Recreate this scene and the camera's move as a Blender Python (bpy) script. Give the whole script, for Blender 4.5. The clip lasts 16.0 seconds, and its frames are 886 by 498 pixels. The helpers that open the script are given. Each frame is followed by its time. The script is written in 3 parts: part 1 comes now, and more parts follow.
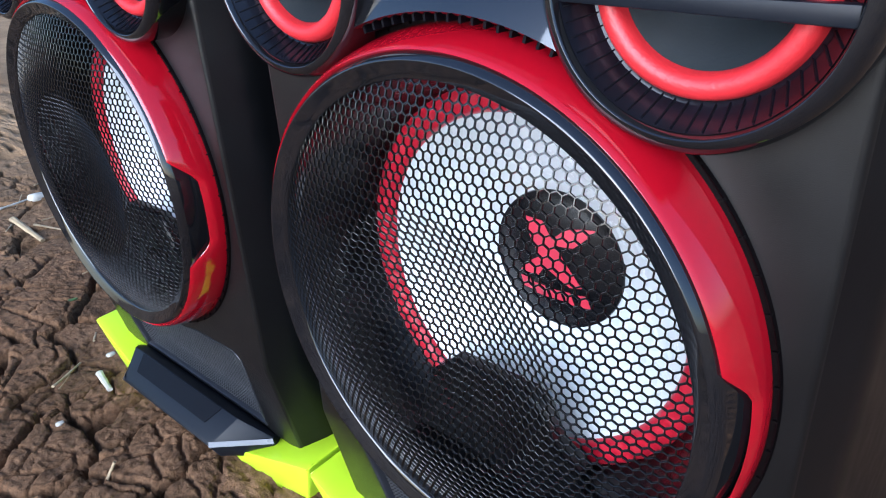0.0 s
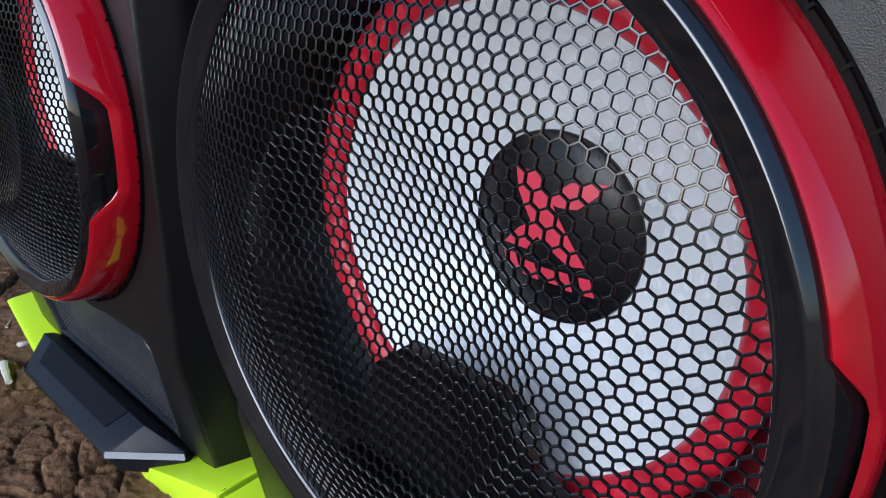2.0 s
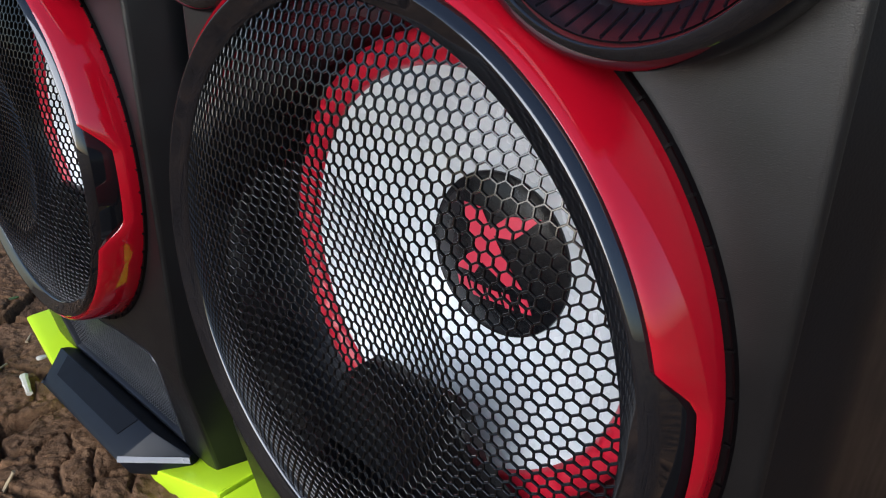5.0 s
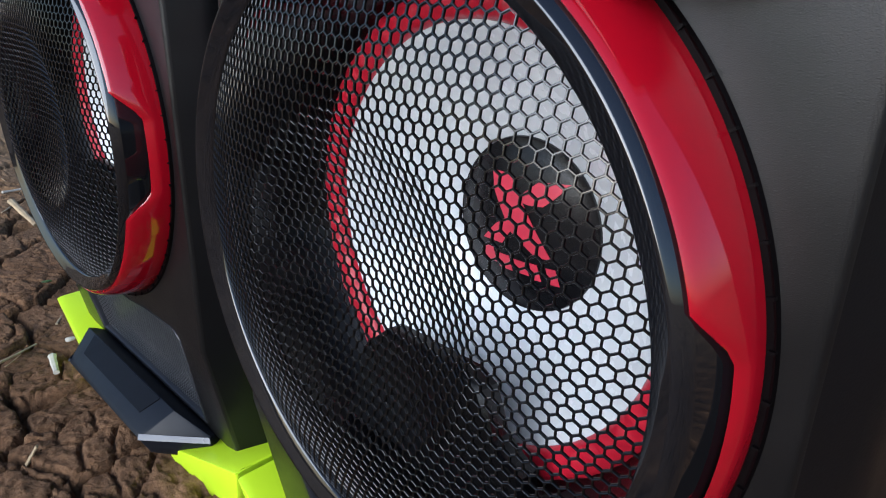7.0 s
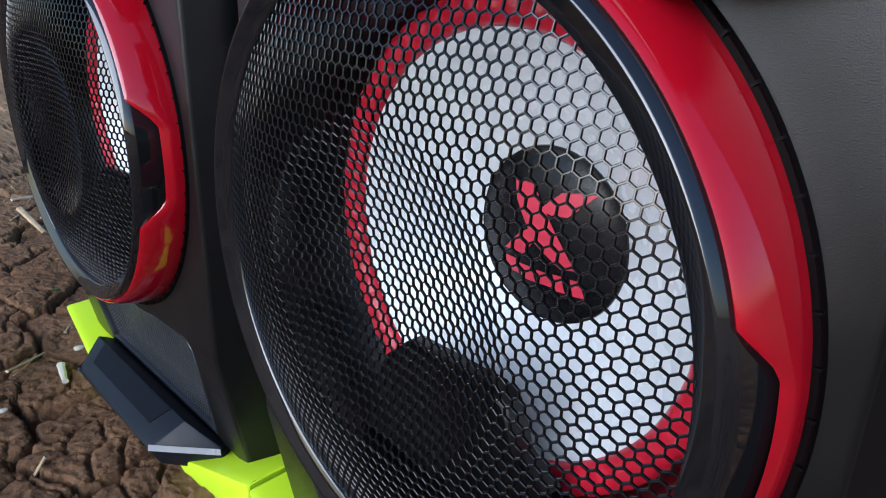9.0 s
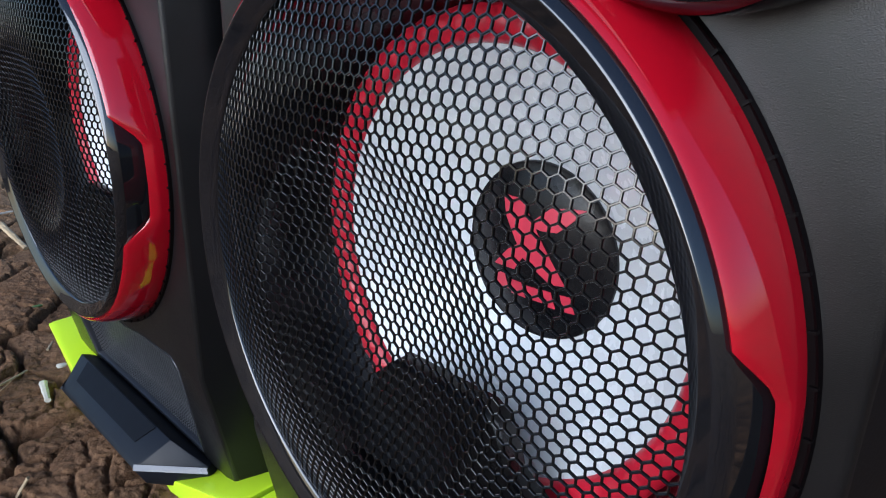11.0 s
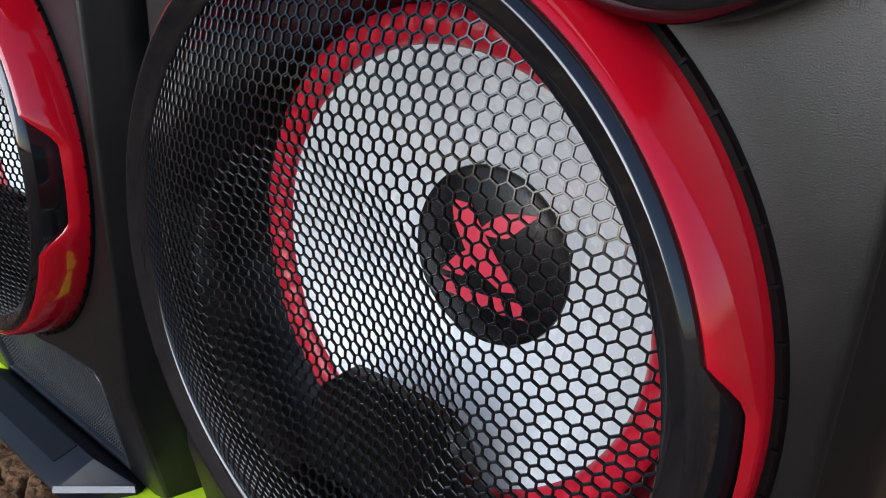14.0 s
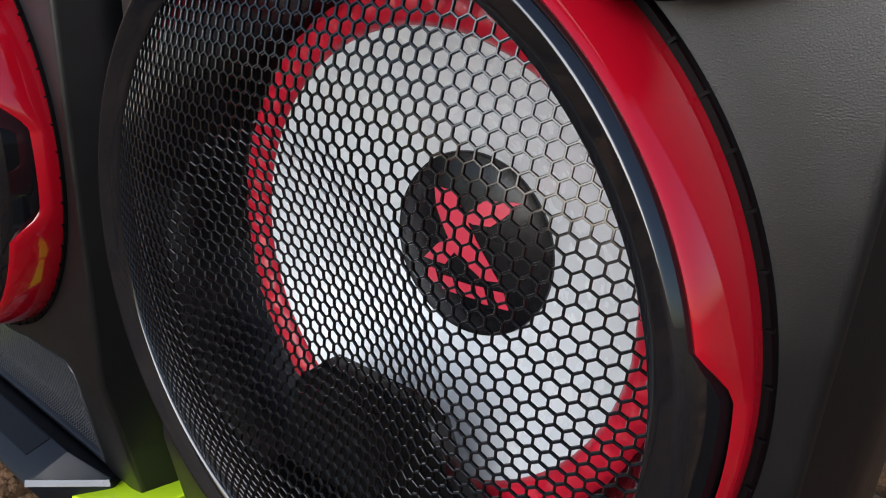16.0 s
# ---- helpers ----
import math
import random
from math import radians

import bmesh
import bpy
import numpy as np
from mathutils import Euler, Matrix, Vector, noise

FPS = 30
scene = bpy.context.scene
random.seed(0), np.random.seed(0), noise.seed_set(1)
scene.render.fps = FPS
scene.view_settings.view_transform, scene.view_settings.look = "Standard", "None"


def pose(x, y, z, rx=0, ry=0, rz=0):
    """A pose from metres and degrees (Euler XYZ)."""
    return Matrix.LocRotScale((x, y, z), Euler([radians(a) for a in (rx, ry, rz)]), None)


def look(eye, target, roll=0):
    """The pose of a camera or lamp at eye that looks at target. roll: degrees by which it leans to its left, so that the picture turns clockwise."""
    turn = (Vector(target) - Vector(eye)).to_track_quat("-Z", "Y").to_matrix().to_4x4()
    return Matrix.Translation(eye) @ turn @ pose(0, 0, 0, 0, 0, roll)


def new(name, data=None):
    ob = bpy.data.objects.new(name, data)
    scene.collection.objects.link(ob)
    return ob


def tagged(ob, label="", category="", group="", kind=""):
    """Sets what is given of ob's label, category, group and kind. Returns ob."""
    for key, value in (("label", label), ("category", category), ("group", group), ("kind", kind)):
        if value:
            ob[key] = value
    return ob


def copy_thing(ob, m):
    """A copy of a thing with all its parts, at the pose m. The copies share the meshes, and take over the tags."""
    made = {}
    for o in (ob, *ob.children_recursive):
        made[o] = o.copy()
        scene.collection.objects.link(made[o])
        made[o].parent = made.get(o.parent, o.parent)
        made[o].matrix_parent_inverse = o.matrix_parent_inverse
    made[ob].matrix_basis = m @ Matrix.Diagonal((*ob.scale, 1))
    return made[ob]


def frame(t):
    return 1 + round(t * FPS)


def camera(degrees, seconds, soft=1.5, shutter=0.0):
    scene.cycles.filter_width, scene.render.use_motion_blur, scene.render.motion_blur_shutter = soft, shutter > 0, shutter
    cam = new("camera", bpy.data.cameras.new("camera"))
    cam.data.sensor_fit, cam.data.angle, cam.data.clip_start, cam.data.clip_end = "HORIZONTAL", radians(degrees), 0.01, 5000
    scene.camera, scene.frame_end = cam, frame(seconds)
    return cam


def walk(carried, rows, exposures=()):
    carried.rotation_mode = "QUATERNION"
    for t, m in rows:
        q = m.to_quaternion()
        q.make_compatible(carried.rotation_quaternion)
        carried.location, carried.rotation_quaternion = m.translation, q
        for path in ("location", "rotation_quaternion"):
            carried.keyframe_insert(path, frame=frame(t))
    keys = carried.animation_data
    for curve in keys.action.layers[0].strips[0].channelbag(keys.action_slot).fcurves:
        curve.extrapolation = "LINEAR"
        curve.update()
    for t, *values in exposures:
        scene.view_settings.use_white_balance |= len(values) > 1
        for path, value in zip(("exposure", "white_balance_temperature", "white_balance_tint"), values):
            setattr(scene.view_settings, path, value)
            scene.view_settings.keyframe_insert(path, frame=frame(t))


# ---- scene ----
cam = camera(62.95, 16.0, soft=1.1)
ROWS = [
    (0, 0.2171, -0.2306, 0.5128, 62.88, 2.97, 41.65),
    (0.5, 0.1949, -0.1890, 0.4518, 65.93, 0.57, 43.45),
    (1, 0.1770, -0.1664, 0.4255, 66.70, -0.89, 44.13),
    (1.5, 0.1709, -0.1605, 0.4246, 66.39, -1.27, 43.42),
    (2, 0.1699, -0.1597, 0.4213, 66.66, -2.11, 43.07),
    (2.5, 0.1708, -0.1558, 0.4235, 66.99, -1.94, 42.76),
    (3, 0.1712, -0.1570, 0.4255, 66.84, -1.90, 41.88),
    (3.5, 0.1749, -0.1584, 0.4270, 66.76, -1.14, 41.32),
    (4, 0.1880, -0.1611, 0.4377, 66.72, 0.93, 42.57),
    (4.5, 0.2069, -0.1687, 0.4448, 67.15, 0.30, 43.82),
    (4.7, 0.2135, -0.1708, 0.4526, 66.82, -0.59, 43.50),
    (6.8, 0.2272, -0.1661, 0.4368, 67.96, -1.49, 44.82),
    (7, 0.2200, -0.1680, 0.4269, 67.88, -1.32, 46.50),
    (7.5, 0.2111, -0.1694, 0.4211, 68.02, -1.73, 47.09),
    (8, 0.2094, -0.1709, 0.4240, 67.87, -1.40, 47.27),
    (8.5, 0.2103, -0.1716, 0.4248, 68.19, -1.49, 47.03),
    (9, 0.2099, -0.1708, 0.4247, 68.67, -1.51, 46.90),
    (11.3, 0.2057, -0.1684, 0.4275, 69.58, -1.51, 45.42),
    (11.5, 0.2100, -0.1669, 0.4270, 69.67, -1.97, 45.07),
    (12, 0.2101, -0.1653, 0.4286, 69.25, -0.98, 44.51),
    (12.5, 0.2043, -0.1728, 0.4312, 69.49, -0.10, 43.98),
    (13, 0.1959, -0.1764, 0.4304, 69.18, -0.09, 43.58),
    (13.5, 0.1912, -0.1713, 0.4265, 69.26, -2.57, 41.18),
    (14, 0.1897, -0.1675, 0.4287, 69.15, -2.63, 39.85),
    (14.5, 0.1896, -0.1673, 0.4281, 69.14, -3.04, 39.34),
    (15, 0.1904, -0.1645, 0.4275, 69.06, -3.03, 38.94),
    (15.5, 0.1894, -0.1628, 0.4257, 68.88, -3.13, 38.73),
    (16, 0.1867, -0.1635, 0.4239, 68.71, -3.36, 38.61),
]
HC = 0.300  # height of the woofer axis over the soil
walk(cam, [(t, pose(x, y, z, a, b, c)) for t, x, y, z, a, b, c in ROWS],
     [(0.0, 1.22, 5080, 10), (0.5, 0.79, 5050, 10), (1.0, 0.585, 5100, 10), (3.0, 0.565, 5480, 10), (4.5, 0.65, 5650, 10), (9.0, 0.65, 5280, 10), (12.0, 0.63, 5350, 10), (14.0, 0.585, 5600, 10), (16.0, 0.545, 5850, 10)])

# ---- world and light ----
world = bpy.data.worlds.new("sky")
scene.world = world
world.use_nodes = True
wn = world.node_tree.nodes
sky = wn.new("ShaderNodeTexSky")
sky.sky_type = "NISHITA"
sky.sun_disc = False
sky.sun_elevation, sky.sun_rotation = radians(22), radians(171)
sky.dust_density, sky.air_density, sky.ozone_density = 1.5, 1.0, 1.5
world.node_tree.links.new(sky.outputs[0], wn["Background"].inputs[0])
wn["Background"].inputs[1].default_value = 0.135
sun = new("sun", bpy.data.lights.new("sun", "SUN"))
sun.data.energy, sun.data.angle, sun.data.color = 2.65, radians(60), (1.0, 0.98, 0.96)
sun.matrix_world = look((0.45, -3.0, 1.22), (0, 0, 0))


# ---- materials ----
def material(name, colour, rough=0.5, metal=0.0, grain=0.0, grain_scale=300.0, spread=0.12, spread_scale=8.0, spec=0.5, coat=0.0, rough_spread=0.1, ior=1.5):
    """A principled material whose colour and gloss wander at two scales, with a fine relief."""
    m = bpy.data.materials.new(name)
    m.use_nodes = True
    nt = m.node_tree
    b = nt.nodes["Principled BSDF"]
    b.inputs["Metallic"].default_value = metal
    b.inputs["Specular IOR Level"].default_value = spec
    b.inputs["Coat Weight"].default_value = coat
    b.inputs["IOR"].default_value = ior
    b.inputs["Coat Roughness"].default_value = 0.06
    co = nt.nodes.new("ShaderNodeTexCoord")
    n1 = nt.nodes.new("ShaderNodeTexNoise")
    n1.inputs["Scale"].default_value, n1.inputs["Detail"].default_value = spread_scale, 6
    nt.links.new(co.outputs["Object"], n1.inputs["Vector"])
    ramp = nt.nodes.new("ShaderNodeValToRGB")
    ramp.color_ramp.elements[0].position, ramp.color_ramp.elements[1].position = 0.3, 0.7
    ramp.color_ramp.elements[0].color = (*[c * (1 - spread) for c in colour], 1)
    ramp.color_ramp.elements[1].color = (*[min(1, c * (1 + spread)) for c in colour], 1)
    nt.links.new(n1.outputs["Fac"], ramp.inputs["Fac"])
    nt.links.new(ramp.outputs["Color"], b.inputs["Base Color"])
    n2 = nt.nodes.new("ShaderNodeTexNoise")
    n2.inputs["Scale"].default_value, n2.inputs["Detail"].default_value = spread_scale * 7, 4
    nt.links.new(co.outputs["Object"], n2.inputs["Vector"])
    mr = nt.nodes.new("ShaderNodeMapRange")
    mr.inputs["To Min"].default_value, mr.inputs["To Max"].default_value = max(0.02, rough - rough_spread), min(1, rough + rough_spread)
    nt.links.new(n2.outputs["Fac"], mr.inputs["Value"])
    nt.links.new(mr.outputs["Result"], b.inputs["Roughness"])
    if grain > 0:
        n3 = nt.nodes.new("ShaderNodeTexNoise")
        n3.inputs["Scale"].default_value, n3.inputs["Detail"].default_value = grain_scale, 3
        nt.links.new(co.outputs["Object"], n3.inputs["Vector"])
        bump = nt.nodes.new("ShaderNodeBump")
        bump.inputs["Strength"].default_value, bump.inputs["Distance"].default_value = grain, 0.001
        nt.links.new(n3.outputs["Fac"], bump.inputs["Height"])
        nt.links.new(bump.outputs["Normal"], b.inputs["Normal"])
    return m


def soil_material():
    """Dry clay: dusty and damp browns at two scales, crumbs, and a fine gritty relief."""
    m = material("dry_clay", (0.150, 0.083, 0.043), 0.95, grain=1.0, grain_scale=140, spread=0.4, spread_scale=9, spec=0.12, rough_spread=0.04)
    nt = m.node_tree
    b = nt.nodes["Principled BSDF"]
    ramp = next(n for n in nt.nodes if n.bl_idname == "ShaderNodeValToRGB")
    co = next(n for n in nt.nodes if n.bl_idname == "ShaderNodeTexCoord")
    fine = nt.nodes.new("ShaderNodeTexNoise")
    fine.inputs["Scale"].default_value, fine.inputs["Detail"].default_value, fine.inputs["Roughness"].default_value = 120, 8, 0.7
    nt.links.new(co.outputs["Object"], fine.inputs["Vector"])
    mr = nt.nodes.new("ShaderNodeMapRange")
    mr.inputs["From Min"].default_value, mr.inputs["From Max"].default_value = 0.3, 0.7
    mr.inputs["To Min"].default_value, mr.inputs["To Max"].default_value = 0.55, 1.5
    nt.links.new(fine.outputs["Fac"], mr.inputs["Value"])
    mix = nt.nodes.new("ShaderNodeVectorMath")
    mix.operation = "SCALE"
    nt.links.new(ramp.outputs["Color"], mix.inputs[0])
    nt.links.new(mr.outputs["Result"], mix.inputs["Scale"])
    # straw-pale soil further out, with sunlit brightness for reflections put into its colour
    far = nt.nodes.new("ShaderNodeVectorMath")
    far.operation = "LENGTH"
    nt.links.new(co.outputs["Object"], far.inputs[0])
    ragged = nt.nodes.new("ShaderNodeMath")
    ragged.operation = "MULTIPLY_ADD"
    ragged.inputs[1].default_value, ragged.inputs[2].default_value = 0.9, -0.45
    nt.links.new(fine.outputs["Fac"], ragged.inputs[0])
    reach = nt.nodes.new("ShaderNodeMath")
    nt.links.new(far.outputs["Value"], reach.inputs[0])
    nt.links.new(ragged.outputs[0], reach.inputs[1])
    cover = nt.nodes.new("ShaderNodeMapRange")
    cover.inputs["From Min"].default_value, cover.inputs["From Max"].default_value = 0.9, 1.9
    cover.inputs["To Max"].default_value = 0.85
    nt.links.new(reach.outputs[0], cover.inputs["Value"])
    pale_field = nt.nodes.new("ShaderNodeMix")
    pale_field.data_type = "RGBA"
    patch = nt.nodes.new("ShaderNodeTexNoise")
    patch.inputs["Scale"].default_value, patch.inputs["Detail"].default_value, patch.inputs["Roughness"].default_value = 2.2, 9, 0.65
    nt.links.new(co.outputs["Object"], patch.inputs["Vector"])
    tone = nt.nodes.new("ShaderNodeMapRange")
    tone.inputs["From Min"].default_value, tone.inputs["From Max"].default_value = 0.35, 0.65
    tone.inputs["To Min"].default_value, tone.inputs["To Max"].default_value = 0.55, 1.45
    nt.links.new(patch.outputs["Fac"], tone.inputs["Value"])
    # the brightened far colour, varied in patches
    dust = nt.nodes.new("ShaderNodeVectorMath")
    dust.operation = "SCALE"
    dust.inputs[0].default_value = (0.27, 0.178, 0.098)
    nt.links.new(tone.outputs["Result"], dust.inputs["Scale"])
    nt.links.new(dust.outputs[0], pale_field.inputs["B"])
    nt.links.new(cover.outputs["Result"], pale_field.inputs["Factor"])
    nt.links.new(mix.outputs[0], pale_field.inputs["A"])
    nt.links.new(pale_field.outputs["Result"], b.inputs["Base Color"])
    for node in nt.nodes:
        if node.bl_idname == "ShaderNodeBump":
            node.inputs["Distance"].default_value = 0.006
            source = node.inputs["Height"].links[0].from_node
            source.inputs["Detail"].default_value, source.inputs["Roughness"].default_value = 9, 0.68
    return m


PLASTIC = material("black_grained_plastic", (0.0040, 0.0039, 0.0041), 0.33, grain=0.15, grain_scale=2200, spread=0.12, spread_scale=6, spec=0.5)
# sides and chamfers: a darker black than the front panel
SIDE_BLACK = material("side_black", (0.0028, 0.003, 0.0036), 0.34, grain=0.08, grain_scale=1200, spread=0.15, spec=0.3)
# pale blue-grey paints the sky's reflection on the deck's chamfer edge
EDGE_GLINT = material("painted_edge_glint", (0.06, 0.068, 0.085), 0.3, spread=0.06)
SMOOTH = material("smooth_black_plastic", (0.018, 0.019, 0.023), 0.35, grain=0.05, grain_scale=1500, spread=0.15)
GLOSS = material("gloss_black_plastic", (0.006, 0.006, 0.007), 0.04, spread=0.2, spec=0.5, rough_spread=0.015, ior=1.7)
RED = material("gloss_red_plastic", (0.29, 0.002, 0.009), 0.055, spread=0.06, coat=0.4, rough_spread=0.015)
GRILLE = material("black_coated_steel", (0.0032, 0.003, 0.0029), 0.14, spread=0.2, spread_scale=30, spec=0.6, rough_spread=0.04)
WHITE = material("white_cone", (0.60, 0.615, 0.63), 0.26, grain=0.08, grain_scale=700, spread=0.03, spread_scale=12)
RUBBER = material("red_rubber", (0.42, 0.008, 0.025), 0.35, grain=0.2, grain_scale=600, spread=0.12, spread_scale=30)
CAP = material("black_dust_cap", (0.004, 0.004, 0.005), 0.26, spec=0.45, grain=0.06, grain_scale=900, spread=0.15)
PRINT = material("red_print", (0.5, 0.03, 0.06), 0.4, spread=0.05)
GREY = material("dark_grey_cone", (0.007, 0.0095, 0.011), 0.6, spec=0.15, grain=0.1, grain_scale=800, spread=0.1, spread_scale=20)
GROOVE = material("dark_groove", (0.0022, 0.0014, 0.0016), 0.45, spec=0.08, spread=0.3, spread_scale=40)
YELLOW = material("neon_yellow_plastic", (0.50, 0.72, 0.008), 0.38, grain=0.05, grain_scale=900, spread=0.04)
LINER = material("dark_liner", (0.003, 0.003, 0.0045), 0.45, spec=0.12)
FUNNEL = material("dark_funnel", (0.004, 0.0045, 0.007), 0.2, spec=0.35, spread=0.3, spread_scale=40)
ROLL = material("orange_red_rubber", (0.44, 0.016, 0.02), 0.42, grain=0.25, grain_scale=700, spread=0.08, spread_scale=40)
EDGE = material("blue_black_plastic", (0.0062, 0.0075, 0.011), 0.42, spec=0.2, spread=0.1)
BORE = material("satin_black_liner", (0.0013, 0.0014, 0.0020), 0.28, grain=0.05, grain_scale=900, spread=0.25, spread_scale=14, spec=0.28)


def fine_mesh_material():
    m = material("fine_black_mesh", (0.006, 0.006, 0.0065), 0.4, spread=0.2, spec=0.15)
    nt = m.node_tree
    b = nt.nodes["Principled BSDF"]
    co = nt.nodes.new("ShaderNodeUVMap")
    vo = nt.nodes.new("ShaderNodeTexVoronoi")
    vo.inputs["Scale"].default_value, vo.inputs["Randomness"].default_value = 0.38, 0.0
    sk = nt.nodes.new("ShaderNodeMapping")
    sk.inputs["Rotation"].default_value = (0, 0, radians(45))
    nt.links.new(co.outputs["UV"], sk.inputs["Vector"])
    nt.links.new(sk.outputs["Vector"], vo.inputs["Vector"])
    mr = nt.nodes.new("ShaderNodeMapRange")
    mr.inputs["From Min"].default_value, mr.inputs["From Max"].default_value = 0.3, 0.42
    nt.links.new(vo.outputs["Distance"], mr.inputs["Value"])
    bump = nt.nodes.new("ShaderNodeBump")
    bump.inputs["Strength"].default_value, bump.inputs["Distance"].default_value = 1.0, 0.0008
    nt.links.new(mr.outputs["Result"], bump.inputs["Height"])
    nt.links.new(bump.outputs["Normal"], b.inputs["Normal"])
    web = nt.nodes.new("ShaderNodeMix")
    web.data_type = "RGBA"
    web.inputs["A"].default_value, web.inputs["B"].default_value = (0.0004, 0.0004, 0.0006, 1), (0.05, 0.051, 0.055, 1)
    nt.links.new(mr.outputs["Result"], web.inputs["Factor"])
    nt.links.new(web.outputs["Result"], b.inputs["Base Color"])
    return m


FINE = fine_mesh_material()
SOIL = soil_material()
STRAW = material("dry_straw", (0.34, 0.25, 0.14), 0.8, grain=0.4, grain_scale=400, spread=0.3, spread_scale=60)
LEAF = material("green_leaf", (0.06, 0.13, 0.03), 0.5, grain=0.2, grain_scale=500, spread=0.25, spread_scale=90)
PALE = material("pale_stick", (0.46, 0.42, 0.35), 0.8, grain=0.4, grain_scale=400, spread=0.2, spread_scale=60)


# ---- mesh helpers ----
def part(name, bm, mat, parent=None, label="", smooth=True, sharp=35):
    bmesh.ops.recalc_face_normals(bm, faces=bm.faces)
    for f in bm.faces:
        f.smooth = smooth
    if smooth:
        for e in bm.edges:
            if len(e.link_faces) == 2 and e.calc_face_angle(0) > radians(sharp):
                e.smooth = False
    me = bpy.data.meshes.new(name)
    bm.to_mesh(me)
    bm.free()
    me.materials.append(mat)
    ob = new(name, me)
    ob.parent = parent
    if label:
        ob["label"] = label
    return ob


def lathe(profile, seg=128, cx=0.0, cz=HC, bm=None, wobble=None):
    """Turns (radius, y) pairs about the y axis through (cx, cz)."""
    bm = bm or bmesh.new()
    uv = bm.loops.layers.uv.verify()
    rings = []
    for k, (r, y) in enumerate(profile):
        ring = []
        if r < 1e-6:
            ring = [bm.verts.new((cx, y, cz))] * seg
        else:
            for i in range(seg):
                a = 2 * math.pi * i / seg
                rr, yy = (r, y) if wobble is None else wobble(k, a, r, y)
                ring.append(bm.verts.new((cx + rr * math.cos(a), yy, cz + rr * math.sin(a))))
        rings.append(ring)
    run = 0.0
    for k in range(len(rings) - 1):
        step = math.hypot(profile[k + 1][0] - profile[k][0], profile[k + 1][1] - profile[k][1])
        for i in range(seg):
            j = (i + 1) % seg
            quad = [rings[k][i], rings[k][j], rings[k + 1][j], rings[k + 1][i]]
            us = [(i, run), (i + 1, run), (i + 1, run + step), (i, run + step)]
            pts = [(v, u) for n, (v, u) in enumerate(zip(quad, us)) if v not in quad[:n]]
            if len(pts) < 3:
                continue
            f = bm.faces.new([v for v, _ in pts])
            for loop, (_, u) in zip(f.loops, pts):
                loop[uv].uv = (u[0] / seg * 2 * math.pi * profile[0][0] * 1000, u[1] * 1000)
        run += step
    return bm


def prism(points, y0, y1, bevel=0.0, bm=None):
    """A plate with the outline points (x, z) between the depths y0 (front) and y1; bevel shrinks the front outline."""
    bm = bm or bmesh.new()
    n = len(points)
    mx, mz = sum(p[0] for p in points) / n, sum(p[1] for p in points) / n
    def inset(p, d):
        v = Vector((p[0] - mx, p[1] - mz))
        v *= max(0.0, (v.length - d) / max(v.length, 1e-6))
        return mx + v.x, mz + v.y
    loops = [[bm.verts.new((x, y1, z)) for x, z in points]]
    if bevel:
        loops.append([bm.verts.new((x, y0 + bevel, z)) for x, z in points])
    loops.append([bm.verts.new((p[0], y0, p[1])) for p in (inset(q, bevel) for q in points)])
    for a, b in zip(loops, loops[1:]):
        for i in range(n):
            j = (i + 1) % n
            bm.faces.new((a[i], a[j], b[j], b[i]))
    bm.faces.new(loops[-1])
    bm.faces.new(loops[0][::-1])
    return bm


def hull(points, bm=None):
    bm = bm or bmesh.new()
    made = bmesh.ops.convex_hull(bm, input=[bm.verts.new(p) for p in points])
    bmesh.ops.delete(bm, geom=[v for v in made["geom_interior"] if isinstance(v, bmesh.types.BMVert)], context="VERTS")
    return bm


def soften(bm, width, segments=2):
    bmesh.ops.bevel(bm, geom=[e for e in bm.edges if len(e.link_faces) == 2 and e.calc_face_angle(0) > radians(20)], offset=width, segments=segments, profile=0.5, affect="EDGES")
    return bm


# ---- the loudspeaker ----
FACE, HALF, TOP, DEEP, BOTTOM = 0.030, 0.1655, 0.80, 0.36, HC - 0.262
MID_X, MID_Z = 0.1110, HC + 0.1797
PORT = [(-0.116, HC - 0.254), (0.116, HC - 0.254), (0.127, HC - 0.162), (0.119, HC - 0.154), (0.062, HC - 0.156), (0.030, HC - 0.162), (-0.030, HC - 0.162), (-0.062, HC - 0.156), (-0.119, HC - 0.154), (-0.127, HC - 0.162)]


def lean(z):
    """The depth of the front, which leans back under the woofer."""
    return FACE + 0.2 * max(0.0, HC - 0.155 - z)


